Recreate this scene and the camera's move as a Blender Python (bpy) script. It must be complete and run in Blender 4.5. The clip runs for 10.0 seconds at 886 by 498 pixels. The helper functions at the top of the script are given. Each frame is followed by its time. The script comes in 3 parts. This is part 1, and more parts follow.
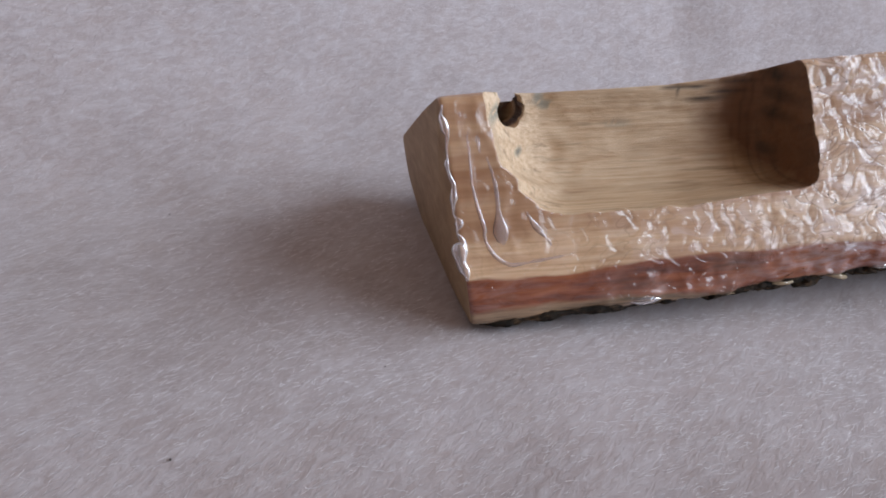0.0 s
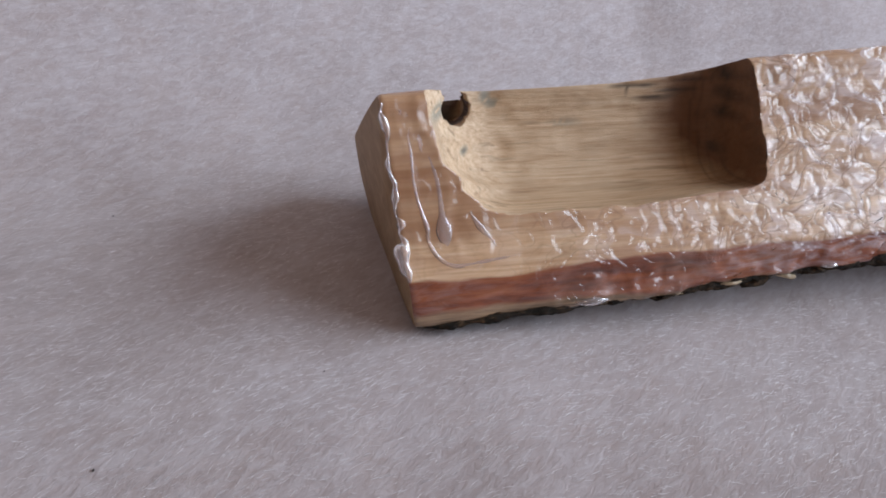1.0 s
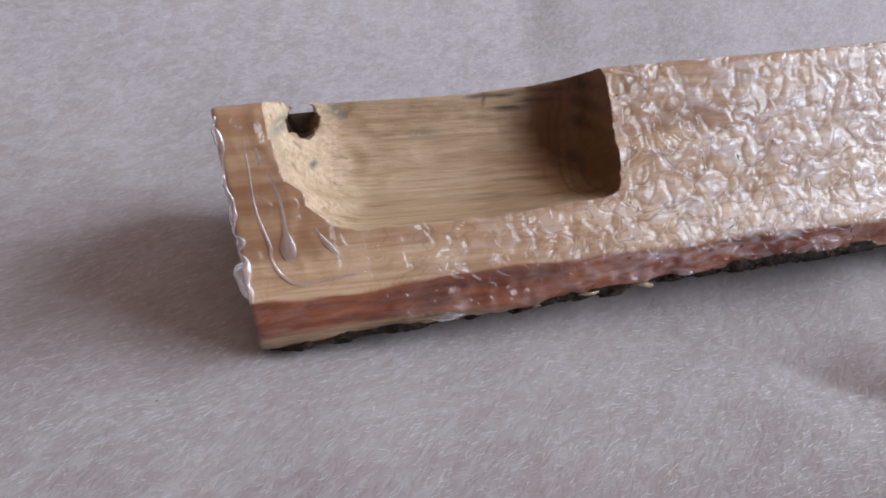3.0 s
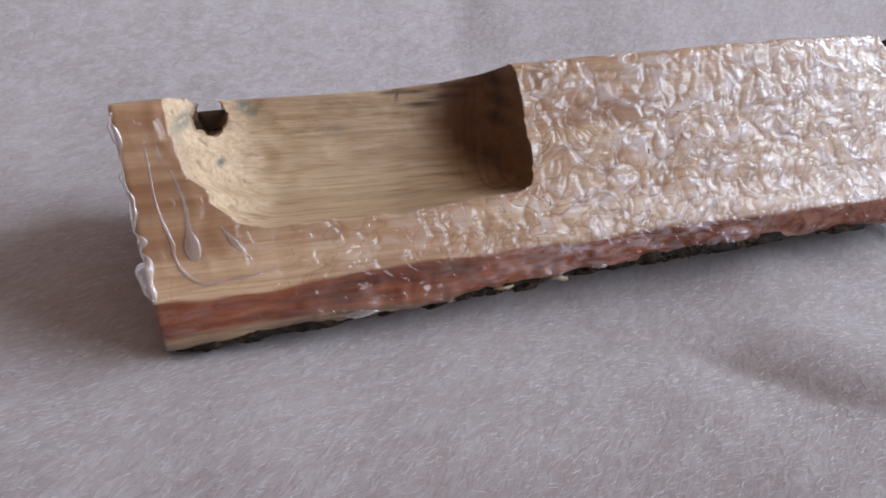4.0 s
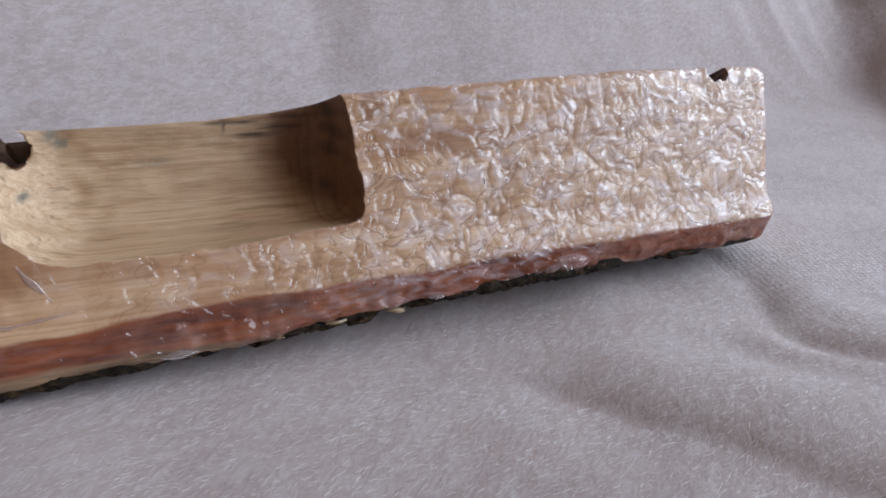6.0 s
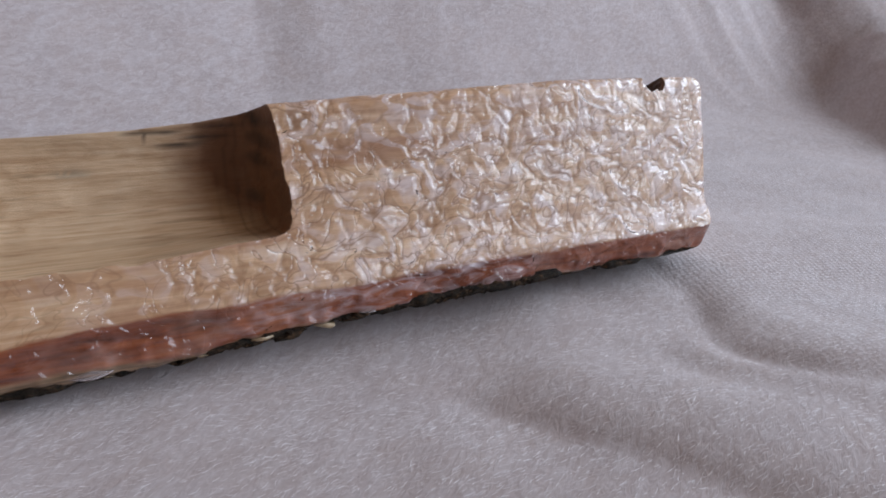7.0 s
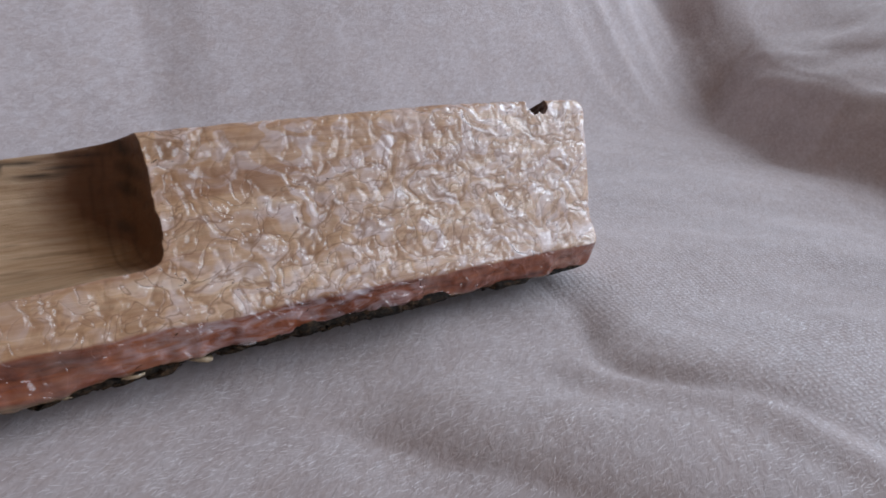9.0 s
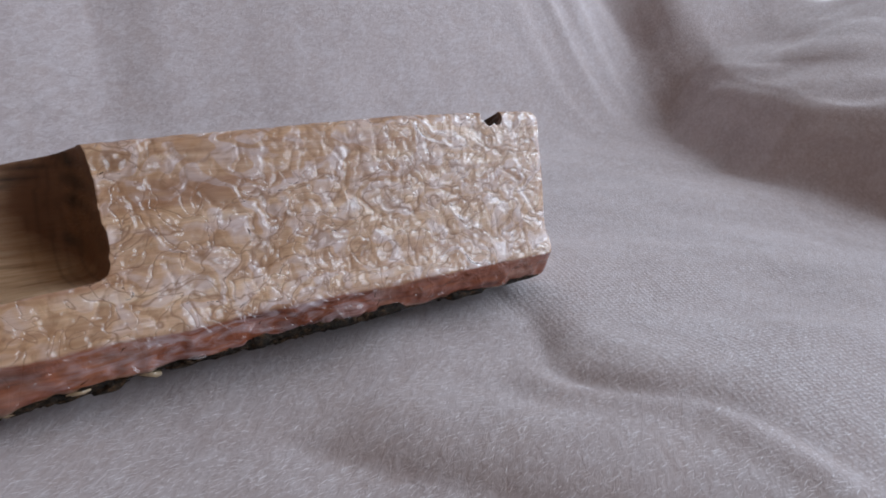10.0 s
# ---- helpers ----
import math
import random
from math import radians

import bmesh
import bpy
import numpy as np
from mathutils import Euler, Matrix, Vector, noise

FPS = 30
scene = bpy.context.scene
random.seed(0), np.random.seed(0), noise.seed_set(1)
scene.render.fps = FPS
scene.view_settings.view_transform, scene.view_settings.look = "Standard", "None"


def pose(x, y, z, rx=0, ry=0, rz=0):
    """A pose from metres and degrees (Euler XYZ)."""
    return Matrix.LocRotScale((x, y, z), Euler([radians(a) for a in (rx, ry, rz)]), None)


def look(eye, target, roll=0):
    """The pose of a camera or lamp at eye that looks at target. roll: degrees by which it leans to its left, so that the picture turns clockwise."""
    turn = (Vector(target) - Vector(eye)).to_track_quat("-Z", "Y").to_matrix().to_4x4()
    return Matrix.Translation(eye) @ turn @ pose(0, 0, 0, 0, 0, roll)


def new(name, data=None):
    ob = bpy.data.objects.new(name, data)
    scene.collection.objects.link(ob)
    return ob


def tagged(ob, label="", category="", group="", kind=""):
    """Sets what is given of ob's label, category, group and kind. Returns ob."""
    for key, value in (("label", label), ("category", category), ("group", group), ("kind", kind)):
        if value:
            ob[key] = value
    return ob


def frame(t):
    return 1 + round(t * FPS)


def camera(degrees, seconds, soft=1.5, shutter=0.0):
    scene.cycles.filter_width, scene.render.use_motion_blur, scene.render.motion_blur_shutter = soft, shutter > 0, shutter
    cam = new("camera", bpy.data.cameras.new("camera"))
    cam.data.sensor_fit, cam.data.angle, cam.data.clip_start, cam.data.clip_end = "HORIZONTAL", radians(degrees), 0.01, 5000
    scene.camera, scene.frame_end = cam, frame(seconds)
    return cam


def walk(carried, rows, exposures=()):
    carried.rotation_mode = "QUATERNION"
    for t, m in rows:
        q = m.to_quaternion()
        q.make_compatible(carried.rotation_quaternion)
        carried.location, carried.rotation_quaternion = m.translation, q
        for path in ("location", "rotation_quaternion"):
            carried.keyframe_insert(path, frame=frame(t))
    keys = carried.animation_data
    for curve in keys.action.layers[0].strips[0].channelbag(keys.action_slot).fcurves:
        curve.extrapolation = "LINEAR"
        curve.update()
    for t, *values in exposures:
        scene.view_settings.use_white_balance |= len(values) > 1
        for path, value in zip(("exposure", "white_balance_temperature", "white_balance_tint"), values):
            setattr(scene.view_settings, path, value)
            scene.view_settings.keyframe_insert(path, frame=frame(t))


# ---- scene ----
cam = camera(62.0, 10.0, soft=1.8)
PATH = [
    (0.0, (-0.02610, -0.11293, 0.08166), (-0.00769, -0.00905, 0.02448), 0.71),
    (0.5, (-0.02289, -0.11281, 0.08055), (-0.00352, -0.00902, 0.02352), 0.90),
    (1.0, (-0.01872, -0.11166, 0.08030), (0.00285, -0.00825, 0.02338), 1.28),
    (1.5, (-0.01423, -0.11095, 0.08024), (0.00944, -0.00789, 0.02351), 1.64),
    (2.0, (-0.01041, -0.11041, 0.08058), (0.01614, -0.00789, 0.02415), 2.17),
    (2.5, (-0.00627, -0.11056, 0.08052), (0.02275, -0.00833, 0.02478), 2.36),
    (4.0, (0.00614, -0.11410, 0.07892), (0.04455, -0.01438, 0.02433), 3.23),
    (4.5, (0.00996, -0.11636, 0.08082), (0.05215, -0.01770, 0.02710), 3.89),
    (5.0, (0.01433, -0.11781, 0.07905), (0.06020, -0.02002, 0.02677), 4.36),
    (5.5, (0.01832, -0.11733, 0.07999), (0.06717, -0.02043, 0.02878), 4.77),
    (7.0, (0.03009, -0.11775, 0.08105), (0.08672, -0.02391, 0.03218), 5.99),
    (7.5, (0.03265, -0.11797, 0.08193), (0.09188, -0.02543, 0.03369), 6.20),
    (8.0, (0.03504, -0.11886, 0.08278), (0.09735, -0.02783, 0.03555), 6.51),
    (8.5, (0.03665, -0.11966, 0.08338), (0.10139, -0.03004, 0.03672), 6.76),
    (9.0, (0.03780, -0.12063, 0.08414), (0.10529, -0.03251, 0.03854), 7.01),
    (9.5, (0.03912, -0.12156, 0.08447), (0.10884, -0.03478, 0.03967), 7.28),
    (10.0, (0.03996, -0.12237, 0.08497), (0.11197, -0.03685, 0.04136), 7.61),
]
walk(cam, [(t, look(eye, aim, roll)) for t, eye, aim, roll in PATH], [(0.0, -0.13), (2.5, -0.11), (4.5, -0.19), (7.0, -0.30), (10.0, -0.45)])

# ---- light ----
world = bpy.data.worlds.new("world")
scene.world = world
world.use_nodes = True
world.node_tree.nodes["Background"].inputs[0].default_value = (0.8, 0.88, 1.0, 1)
world.node_tree.nodes["Background"].inputs[1].default_value = 0.4
lamp = bpy.data.lights.new("window_light", "AREA")
lamp.shape, lamp.size, lamp.size_y, lamp.energy = "RECTANGLE", 1.56, 0.94, 33.0
lamp.color = (0.735, 0.84, 1.0)
lamp_ob = new("window_light", lamp)
lamp_ob.matrix_world = look((1.10, -0.28, 0.60), (0.0, -0.28, 0.60))


# ---- small helpers ----
def smooth(a, b, v):
    t = np.clip((np.asarray(v, float) - a) / (b - a), 0, 1)
    return t * t * (3 - 2 * t)


def crisp(a, b, v):
    """A ramp that starts with a kink and ends softly."""
    t = np.clip((np.asarray(v, float) - a) / (b - a), 0, 1)
    return 1 - (1 - t) ** 2.4


def vnoise(x, y, seed=0):
    """Smooth value noise in 0..1 on arrays."""
    x, y = np.asarray(x, float) + 17.3 * seed, np.asarray(y, float) - 9.1 * seed
    xi, yi = np.floor(x).astype(np.int64), np.floor(y).astype(np.int64)
    fx, fy = x - xi, y - yi
    fx, fy = fx * fx * (3 - 2 * fx), fy * fy * (3 - 2 * fy)

    def lattice(i, j):
        h = (i * 374761393 + j * 668265263 + seed * 1442695041) & 0xFFFFFFFF
        h = ((h ^ (h >> 13)) * 1274126177) & 0xFFFFFFFF
        return ((h ^ (h >> 16)) & 0xFFFF) / 65535.0

    a, b = lattice(xi, yi), lattice(xi + 1, yi)
    c, d = lattice(xi, yi + 1), lattice(xi + 1, yi + 1)
    return (a * (1 - fx) + b * fx) * (1 - fy) + (c * (1 - fx) + d * fx) * fy


def mesh_from(name, verts, faces, mats, soft=True):
    me = bpy.data.meshes.new(name)
    me.from_pydata([tuple(v) for v in verts], [], [tuple(int(i) for i in f) for f in faces])
    for m in mats:
        me.materials.append(m)
    if soft:
        me.shade_smooth()
    me.update()
    return me


def part(name, me, parent, label=""):
    ob = new(name, me)
    ob.parent = parent
    return tagged(ob, label)


# ---- materials ----
class Nodes:
    """A short way to write a node material."""

    def __init__(self, name):
        self.mat = bpy.data.materials.new(name)
        self.mat.use_nodes = True
        self.tree = self.mat.node_tree
        self.bsdf = self.tree.nodes["Principled BSDF"]

    def add(self, kind, sets=(), **props):
        n = self.tree.nodes.new(kind)
        if kind == "ShaderNodeTexNoise":
            n.inputs["Detail"].default_value = 4
        for k, v in props.items():
            setattr(n, k, v)
        for k, v in dict(sets).items():
            self.put(n.inputs[k], v)
        return n

    def put(self, socket, v):
        if isinstance(v, bpy.types.NodeSocket):
            self.tree.links.new(v, socket)
        elif isinstance(v, (tuple, list)) and len(v) == 3 and socket.type == "RGBA":
            socket.default_value = (*v, 1)
        else:
            socket.default_value = v

    def coords(self, scale=(1, 1, 1), rot=(0, 0, 0), kind="POINT"):
        c = self.add("ShaderNodeTexCoord")
        return self.add("ShaderNodeMapping", {"Vector": c.outputs["Object"], "Scale": scale, "Rotation": rot}, vector_type=kind).outputs[0]

    def noise(self, vec, scale, detail=4.0, rough=0.55, distort=0.0):
        return self.add("ShaderNodeTexNoise", {"Vector": vec, "Scale": scale, "Detail": detail, "Roughness": rough, "Distortion": distort}).outputs["Fac"]

    def ramp(self, fac, stops):
        n = self.add("ShaderNodeValToRGB", {"Fac": fac})
        e = n.color_ramp.elements
        while len(e) < len(stops):
            e.new(0.5)
        for el, (p, c) in zip(e, stops):
            el.position, el.color = p, (*c, 1) if isinstance(c, tuple) else (c, c, c, 1)
        return n.outputs[0]

    def mix(self, fac, a, b, mode="MIX"):
        n = self.add("ShaderNodeMix", data_type="RGBA", blend_type=mode)
        for i, v in ((0, fac), (6, a), (7, b)):
            self.put(n.inputs[i], v)
        return n.outputs[2]

    def math(self, op, a, b=0.0):
        n = self.add("ShaderNodeMath", operation=op)
        self.put(n.inputs[0], a)
        self.put(n.inputs[1], b)
        return n.outputs[0]

    def bump(self, height, distance, strength=1.0, normal=None):
        sets = {"Height": height, "Distance": distance, "Strength": strength}
        if normal is not None:
            sets["Normal"] = normal
        return self.add("ShaderNodeBump", sets).outputs[0]

    def attr(self, name):
        return self.add("ShaderNodeAttribute", attribute_name=name).outputs["Fac"]

    def out(self, **sets):
        for k, v in sets.items():
            self.put(self.bsdf.inputs[k.replace("_", " ")], v)
        return self.mat


def varnished_wood():
    n = Nodes("varnished_wood")
    grain = n.noise(n.coords((0.06, 1, 1)), 900, 5, 0.6, 0.4)
    bands = n.noise(n.coords((0.10, 1, 1)), 170, 3)
    wood = n.ramp(grain, [(0.25, (0.52, 0.285, 0.145)), (0.5, (0.74, 0.475, 0.28)), (0.75, (0.88, 0.66, 0.44))])
    wood = n.mix(n.ramp(bands, [(0.42, 0.0), (0.64, 0.7)]), wood, (0.38, 0.165, 0.07))
    # the varnish skin: nested curls and pebbles, brown in its creases
    where = n.coords((0.8, 1, 1))
    drift = n.add("ShaderNodeTexNoise", {"Vector": where, "Scale": 105, "Detail": 2}).outputs["Color"]
    drift = n.add("ShaderNodeVectorMath", {0: drift, 1: (0.5, 0.5, 0.5)}, operation="SUBTRACT").outputs[0]
    drift = n.add("ShaderNodeVectorMath", {0: drift, "Scale": 0.016}, operation="SCALE").outputs[0]
    bent = n.add("ShaderNodeVectorMath", {0: where, 1: drift}, operation="ADD").outputs[0]
    phase = n.math("MULTIPLY", n.noise(bent, 72, 1.0, 0.4), 36.0)
    swirl = n.math("MULTIPLY_ADD", n.math("SINE", phase), 0.5)
    n.tree.nodes[-1].inputs[2].default_value = 0.5
    cells = n.add("ShaderNodeTexVoronoi", {"Vector": bent, "Scale": 230}, feature="SMOOTH_F1")
    pebble = n.math("SUBTRACT", 1.0, cells.outputs["Distance"])
    zone = n.ramp(n.noise(where, 85, 2), [(0.42, 0.4), (0.56, 1.0)])
    curl = n.math("ADD", n.ramp(swirl, [(0.72, 0.0), (1.0, 0.6)]), n.math("MULTIPLY", swirl, 0.35))
    skin = n.math("ADD", n.math("MULTIPLY", curl, zone), n.math("MULTIPLY", pebble, 0.5))
    crease = n.math("MULTIPLY", n.ramp(swirl, [(0.0, 1.0), (0.09, 0.8), (0.15, 0.0)]), n.math("MULTIPLY", zone, n.attr("crinkle")))
    # fine curled lines where the skin has drawn together
    thread = n.math("MINIMUM", n.math("ABSOLUTE", n.math("SUBTRACT", n.noise(bent, 100, 1.5, 0.45, 0.5), 0.5)), n.math("ABSOLUTE", n.math("SUBTRACT", n.noise(n.coords((0.9, 1.1, 1)), 135, 1.5, 0.45, 1.6), 0.47)))
    thread = n.math("MULTIPLY", thread, n.math("ADD", n.noise(where, 240, 2), 0.5))
    line = n.math("MULTIPLY", n.ramp(thread, [(0.0, 1.0), (0.007, 0.7), (0.018, 0.0)]), n.attr("crinkle"))
    # lilac reflection of the sky, painted into the colour of the curl tops
    sky_sheen = n.noise(where, 150, 3, 0.5, 1.0)
    sky_sheen = n.math("MULTIPLY", n.ramp(sky_sheen, [(0.38, 0.15), (0.60, 1.0)]), n.attr("sheen_area"))
    sky_sheen = n.math("MULTIPLY", sky_sheen, n.ramp(swirl, [(0.35, 0.15), (0.6, 0.66)]))
    wood = n.mix(sky_sheen, wood, (0.87, 0.77, 0.79))
    wood = n.mix(n.math("MULTIPLY", crease, 0.45), wood, (0.34, 0.17, 0.08))
    wood = n.mix(n.math("MULTIPLY", line, 0.7), wood, (0.27, 0.125, 0.06))
    wood = n.mix(n.ramp(n.attr("film"), [(0.15, 0.0), (0.95, 0.5)]), wood, (0.34, 0.17, 0.08))
    wood = n.mix(n.math("MULTIPLY", n.attr("amber"), n.ramp(bands, [(0.3, 0.25), (0.6, 1.0)])), wood, (0.36, 0.17, 0.08))
    # reddish inner bark below the edge
    red = n.ramp(n.noise(n.coords((0.12, 1, 1)), 420, 5, 0.6, 0.5), [(0.3, (0.09, 0.018, 0.007)), (0.5, (0.27, 0.065, 0.021)), (0.72, (0.44, 0.14, 0.052))])
    red = n.mix(n.ramp(n.noise(n.coords((0.5, 1, 1)), 130, 4), [(0.5, 0.0), (0.75, 0.6)]), red, (0.40, 0.24, 0.18))
    red = n.mix(n.math("MULTIPLY", n.attr("veil"), n.ramp(n.noise(n.coords((0.3, 1, 1)), 380, 5, 0.6, 1.2), [(0.44, 0.0), (0.62, 0.7)])), red, (0.56, 0.47, 0.50))
    wobble = n.math("MULTIPLY_ADD", n.noise(n.coords((0.35, 1, 1)), 160, 4), 3.2)
    n.tree.nodes[-1].inputs[2].default_value = -1.6
    edge = n.math("ADD", n.attr("strip"), wobble)
    fac = n.math("MULTIPLY_ADD", edge, 1.5)
    n.tree.nodes[-1].inputs[2].default_value = 0.5
    fac = n.add("ShaderNodeClamp", {"Value": fac}).outputs[0]
    colour = n.mix(fac, red, wood)
    # sapwood rim under the red band
    low = n.math("MULTIPLY_ADD", n.math("ADD", n.attr("rim"), wobble), 1.0)
    n.tree.nodes[-1].inputs[2].default_value = 0.2
    low = n.add("ShaderNodeClamp", {"Value": low}).outputs[0]
    colour = n.mix(low, colour, n.ramp(grain, [(0.35, (0.14, 0.09, 0.055)), (0.65, (0.44, 0.28, 0.165))]))
    fine = n.noise(n.coords((0.7, 1, 1)), 520, 4, 0.55, 2.2)
    b1 = n.bump(fine, 0.0004, 0.3)
    b2 = n.bump(n.attr("gel"), 0.001, 0.55, b1)
    b2 = n.bump(n.math("MULTIPLY", skin, n.attr("crinkle")), 0.0019, 1.0, b2)
    b2 = n.bump(n.math("MULTIPLY", n.ramp(thread, [(0.0, 0.0), (0.035, 1.0)]), n.attr("crinkle")), 0.0005, 0.65, b2)
    facets = n.add("ShaderNodeTexVoronoi", {"Vector": bent, "Scale": 300})
    tilt = n.add("ShaderNodeVectorMath", {0: facets.outputs["Color"], 1: (0.5, 0.5, 0.5)}, operation="SUBTRACT").outputs[0]
    tilt = n.add("ShaderNodeVectorMath", {0: tilt, "Scale": n.math("MULTIPLY", n.attr("crinkle"), 0.18)}, operation="SCALE").outputs[0]
    b2 = n.add("ShaderNodeVectorMath", {0: b2, 1: tilt}, operation="ADD").outputs[0]
    b2 = n.add("ShaderNodeVectorMath", {0: b2}, operation="NORMALIZE").outputs[0]
    return n.out(Base_Color=colour, Roughness=0.42, Normal=n.bump(grain, 0.0002, 0.4), Coat_Weight=1.0, Coat_Roughness=0.05, Coat_IOR=1.5, Coat_Normal=b2)


def bare_wood():
    n = Nodes("bare_carved_wood")
    grain = n.noise(n.coords((0.05, 1, 1)), 1100, 6, 0.65, 0.3)
    wood = n.ramp(grain, [(0.22, (0.42, 0.235, 0.12)), (0.45, (0.62, 0.43, 0.265)), (0.7, (0.78, 0.60, 0.41))])
    dash = n.noise(n.coords((0.09, 1, 1)), 520, 3, 0.5)
    wood = n.mix(n.ramp(dash, [(0.58, 0.0), (0.70, 0.65)]), wood, (0.24, 0.14, 0.07))
    cloudy = n.noise(n.coords((0.35, 1, 1)), 120, 4)
    wood = n.mix(n.ramp(cloudy, [(0.45, 0.0), (0.70, 0.65)]), wood, (0.36, 0.235, 0.14))
    # brown stain plus painted shade towards the deep end; grey-green stains round the hole
    stain_shade = n.math("ADD", n.attr("stain_shade"), n.math("MULTIPLY", n.noise(n.coords((0.5, 1, 1)), 170, 4), 0.5))
    wood = n.mix(n.ramp(stain_shade, [(0.42, 0.0), (0.95, 0.92)]), wood, (0.16, 0.066, 0.028))
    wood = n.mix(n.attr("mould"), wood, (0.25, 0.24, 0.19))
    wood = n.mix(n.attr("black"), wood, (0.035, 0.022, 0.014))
    chips = n.noise(n.coords((0.25, 1, 1)), 420, 4, 0.6, 0.6)
    nrm = n.bump(chips, 0.0005, 0.6, n.bump(grain, 0.0004, 0.6))
    return n.out(Base_Color=wood, Roughness=0.62, Normal=nrm)


def sawn_end():
    n = Nodes("sawn_end_grain")
    ring = n.noise(n.coords((1, 0.6, 1)), 240, 4, 0.6, 0.8)
    col = n.ramp(ring, [(0.3, (0.30, 0.19, 0.11)), (0.7, (0.44, 0.30, 0.18))])
    marks = n.noise(n.coords((1, 0.15, 1.6)), 900, 3)
    return n.out(Base_Color=col, Roughness=0.75, Normal=n.bump(marks, 0.0003, 0.5))


def bark_mat():
    n = Nodes("dark_bark")
    f = n.noise(n.coords((0.6, 1, 1)), 650, 5, 0.7)
    col = n.ramp(f, [(0.36, (0.006, 0.005, 0.004)), (0.54, (0.030, 0.020, 0.012)), (0.66, (0.12, 0.070, 0.035)), (0.8, (0.26, 0.17, 0.09))])
    return n.out(Base_Color=col, Roughness=0.8, Specular_IOR_Level=0.25, Normal=n.bump(f, 0.0012, 1.0))


def pale_rind():
    n = Nodes("pale_rind")
    f = n.noise(n.coords((0.4, 1, 1)), 700, 4, 0.6)
    col = n.ramp(f, [(0.3, (0.20, 0.13, 0.07)), (0.7, (0.58, 0.44, 0.28))])
    return n.out(Base_Color=col, Roughness=0.5, Coat_Weight=0.6, Coat_Roughness=0.12, Normal=n.bump(f, 0.0004, 0.6))


def clear_resin():
    n = Nodes("clear_resin")
    f = n.noise(n.coords(), 420, 2)
    return n.out(Base_Color=(0.88, 0.82, 0.83), Roughness=0.14, IOR=1.38, Transmission_Weight=0.8, Normal=n.bump(f, 0.0003, 0.4))


def fleece():
    n = Nodes("fleece")
    patch = n.noise(n.coords(), 28, 4)
    tuft = n.noise(n.coords((2.6, 1, 1), (0, 0, radians(34)), "TEXTURE"), 620, 5, 0.7, 0.6)
    col = n.ramp(patch, [(0.3, (0.40, 0.335, 0.33)), (0.7, (0.49, 0.42, 0.418))])
    col = n.mix(n.ramp(n.noise(n.coords(), 95, 4, 0.6), [(0.40, 0.0), (0.66, 0.4)]), col, (0.47, 0.38, 0.355))
    col = n.mix(n.ramp(n.noise(n.coords((1.8, 1, 1), (0, 0, radians(34)), "TEXTURE"), 170, 4, 0.65), [(0.48, 0.0), (0.68, 0.4)]), col, (0.60, 0.555, 0.57))
    col = n.mix(n.ramp(tuft, [(0.42, 0.0), (0.66, 0.5)]), col, (0.66, 0.62, 0.635))
    knit = n.add("ShaderNodeTexWave", {"Vector": n.coords((1, 1, 1), (0, 0, radians(18))), "Scale": 190, "Distortion": 4.0, "Detail": 2.0, "Detail Scale": 2.5}).outputs["Fac"]
    rows = n.add("ShaderNodeTexWave", {"Vector": n.coords((1, 1, 1), (0, 0, radians(104))), "Scale": 230, "Distortion": 5.0, "Detail": 2.0, "Detail Scale": 2.5}).outputs["Fac"]
    stitch = n.math("MULTIPLY", knit, rows)
    col = n.mix(n.math("MULTIPLY", n.math("MULTIPLY", stitch, n.attr("knit")), 1.6), col, (0.70, 0.68, 0.71))
    nrm = n.bump(stitch, 0.0005, n.attr("knit"), n.bump(tuft, 0.0007, 0.45))
    return n.out(Base_Color=col, Roughness=0.95, Normal=nrm, Sheen_Weight=0.25, Sheen_Roughness=0.5)


def fibre_mat():
    n = Nodes("fleece_fibre")
    r = n.add("ShaderNodeNewGeometry").outputs["Random Per Island"]
    col = n.ramp(r, [(0.0, (0.48, 0.42, 0.425)), (0.6, (0.56, 0.51, 0.52)), (1.0, (0.78, 0.75, 0.77))])
    return n.out(Base_Color=col, Roughness=0.7)


def strand_mat():
    n = Nodes("white_strand")
    r = n.add("ShaderNodeNewGeometry").outputs["Random Per Island"]
    col = n.ramp(r, [(0.0, (0.62, 0.57, 0.585)), (0.5, (0.78, 0.75, 0.77)), (1.0, (0.97, 0.96, 0.98))])
    return n.out(Base_Color=col, Roughness=0.35, Sheen_Weight=0.5)


def painted(name, c, scale=6):
    n = Nodes(name)
    f = n.noise(n.coords(), scale, 5)
    col = n.ramp(f, [(0.3, tuple(v * 0.92 for v in c)), (0.7, c)])
    return n.out(Base_Color=col, Roughness=0.85, Normal=n.bump(n.noise(n.coords(), 220, 3), 0.0008, 0.3))


M_FACE, M_POCKET, M_END, M_BARK = varnished_wood(), bare_wood(), sawn_end(), bark_mat()
M_RIND, M_RESIN, M_FLEECE, M_FIBRE, M_STRAND = pale_rind(), clear_resin(), fleece(), fibre_mat(), strand_mat()
M_WALL, M_TABLE = painted("wall_paint", (0.60, 0.45, 0.34)), painted("table_wood", (0.30, 0.19, 0.11), 12)


# ---- the room, out of view ----
def slab(name, lo, hi, mat, label="", category=""):
    bm = bmesh.new()
    bmesh.ops.create_cube(bm, size=1)
    for v in bm.verts:
        v.co = [l + (c + 0.5) * (h - l) for c, l, h in zip(v.co, lo, hi)]
    me = bpy.data.meshes.new(name)
    bm.to_mesh(me)
    bm.free()
    me.materials.append(mat)
    return tagged(new(name, me), label, category, kind="structure")


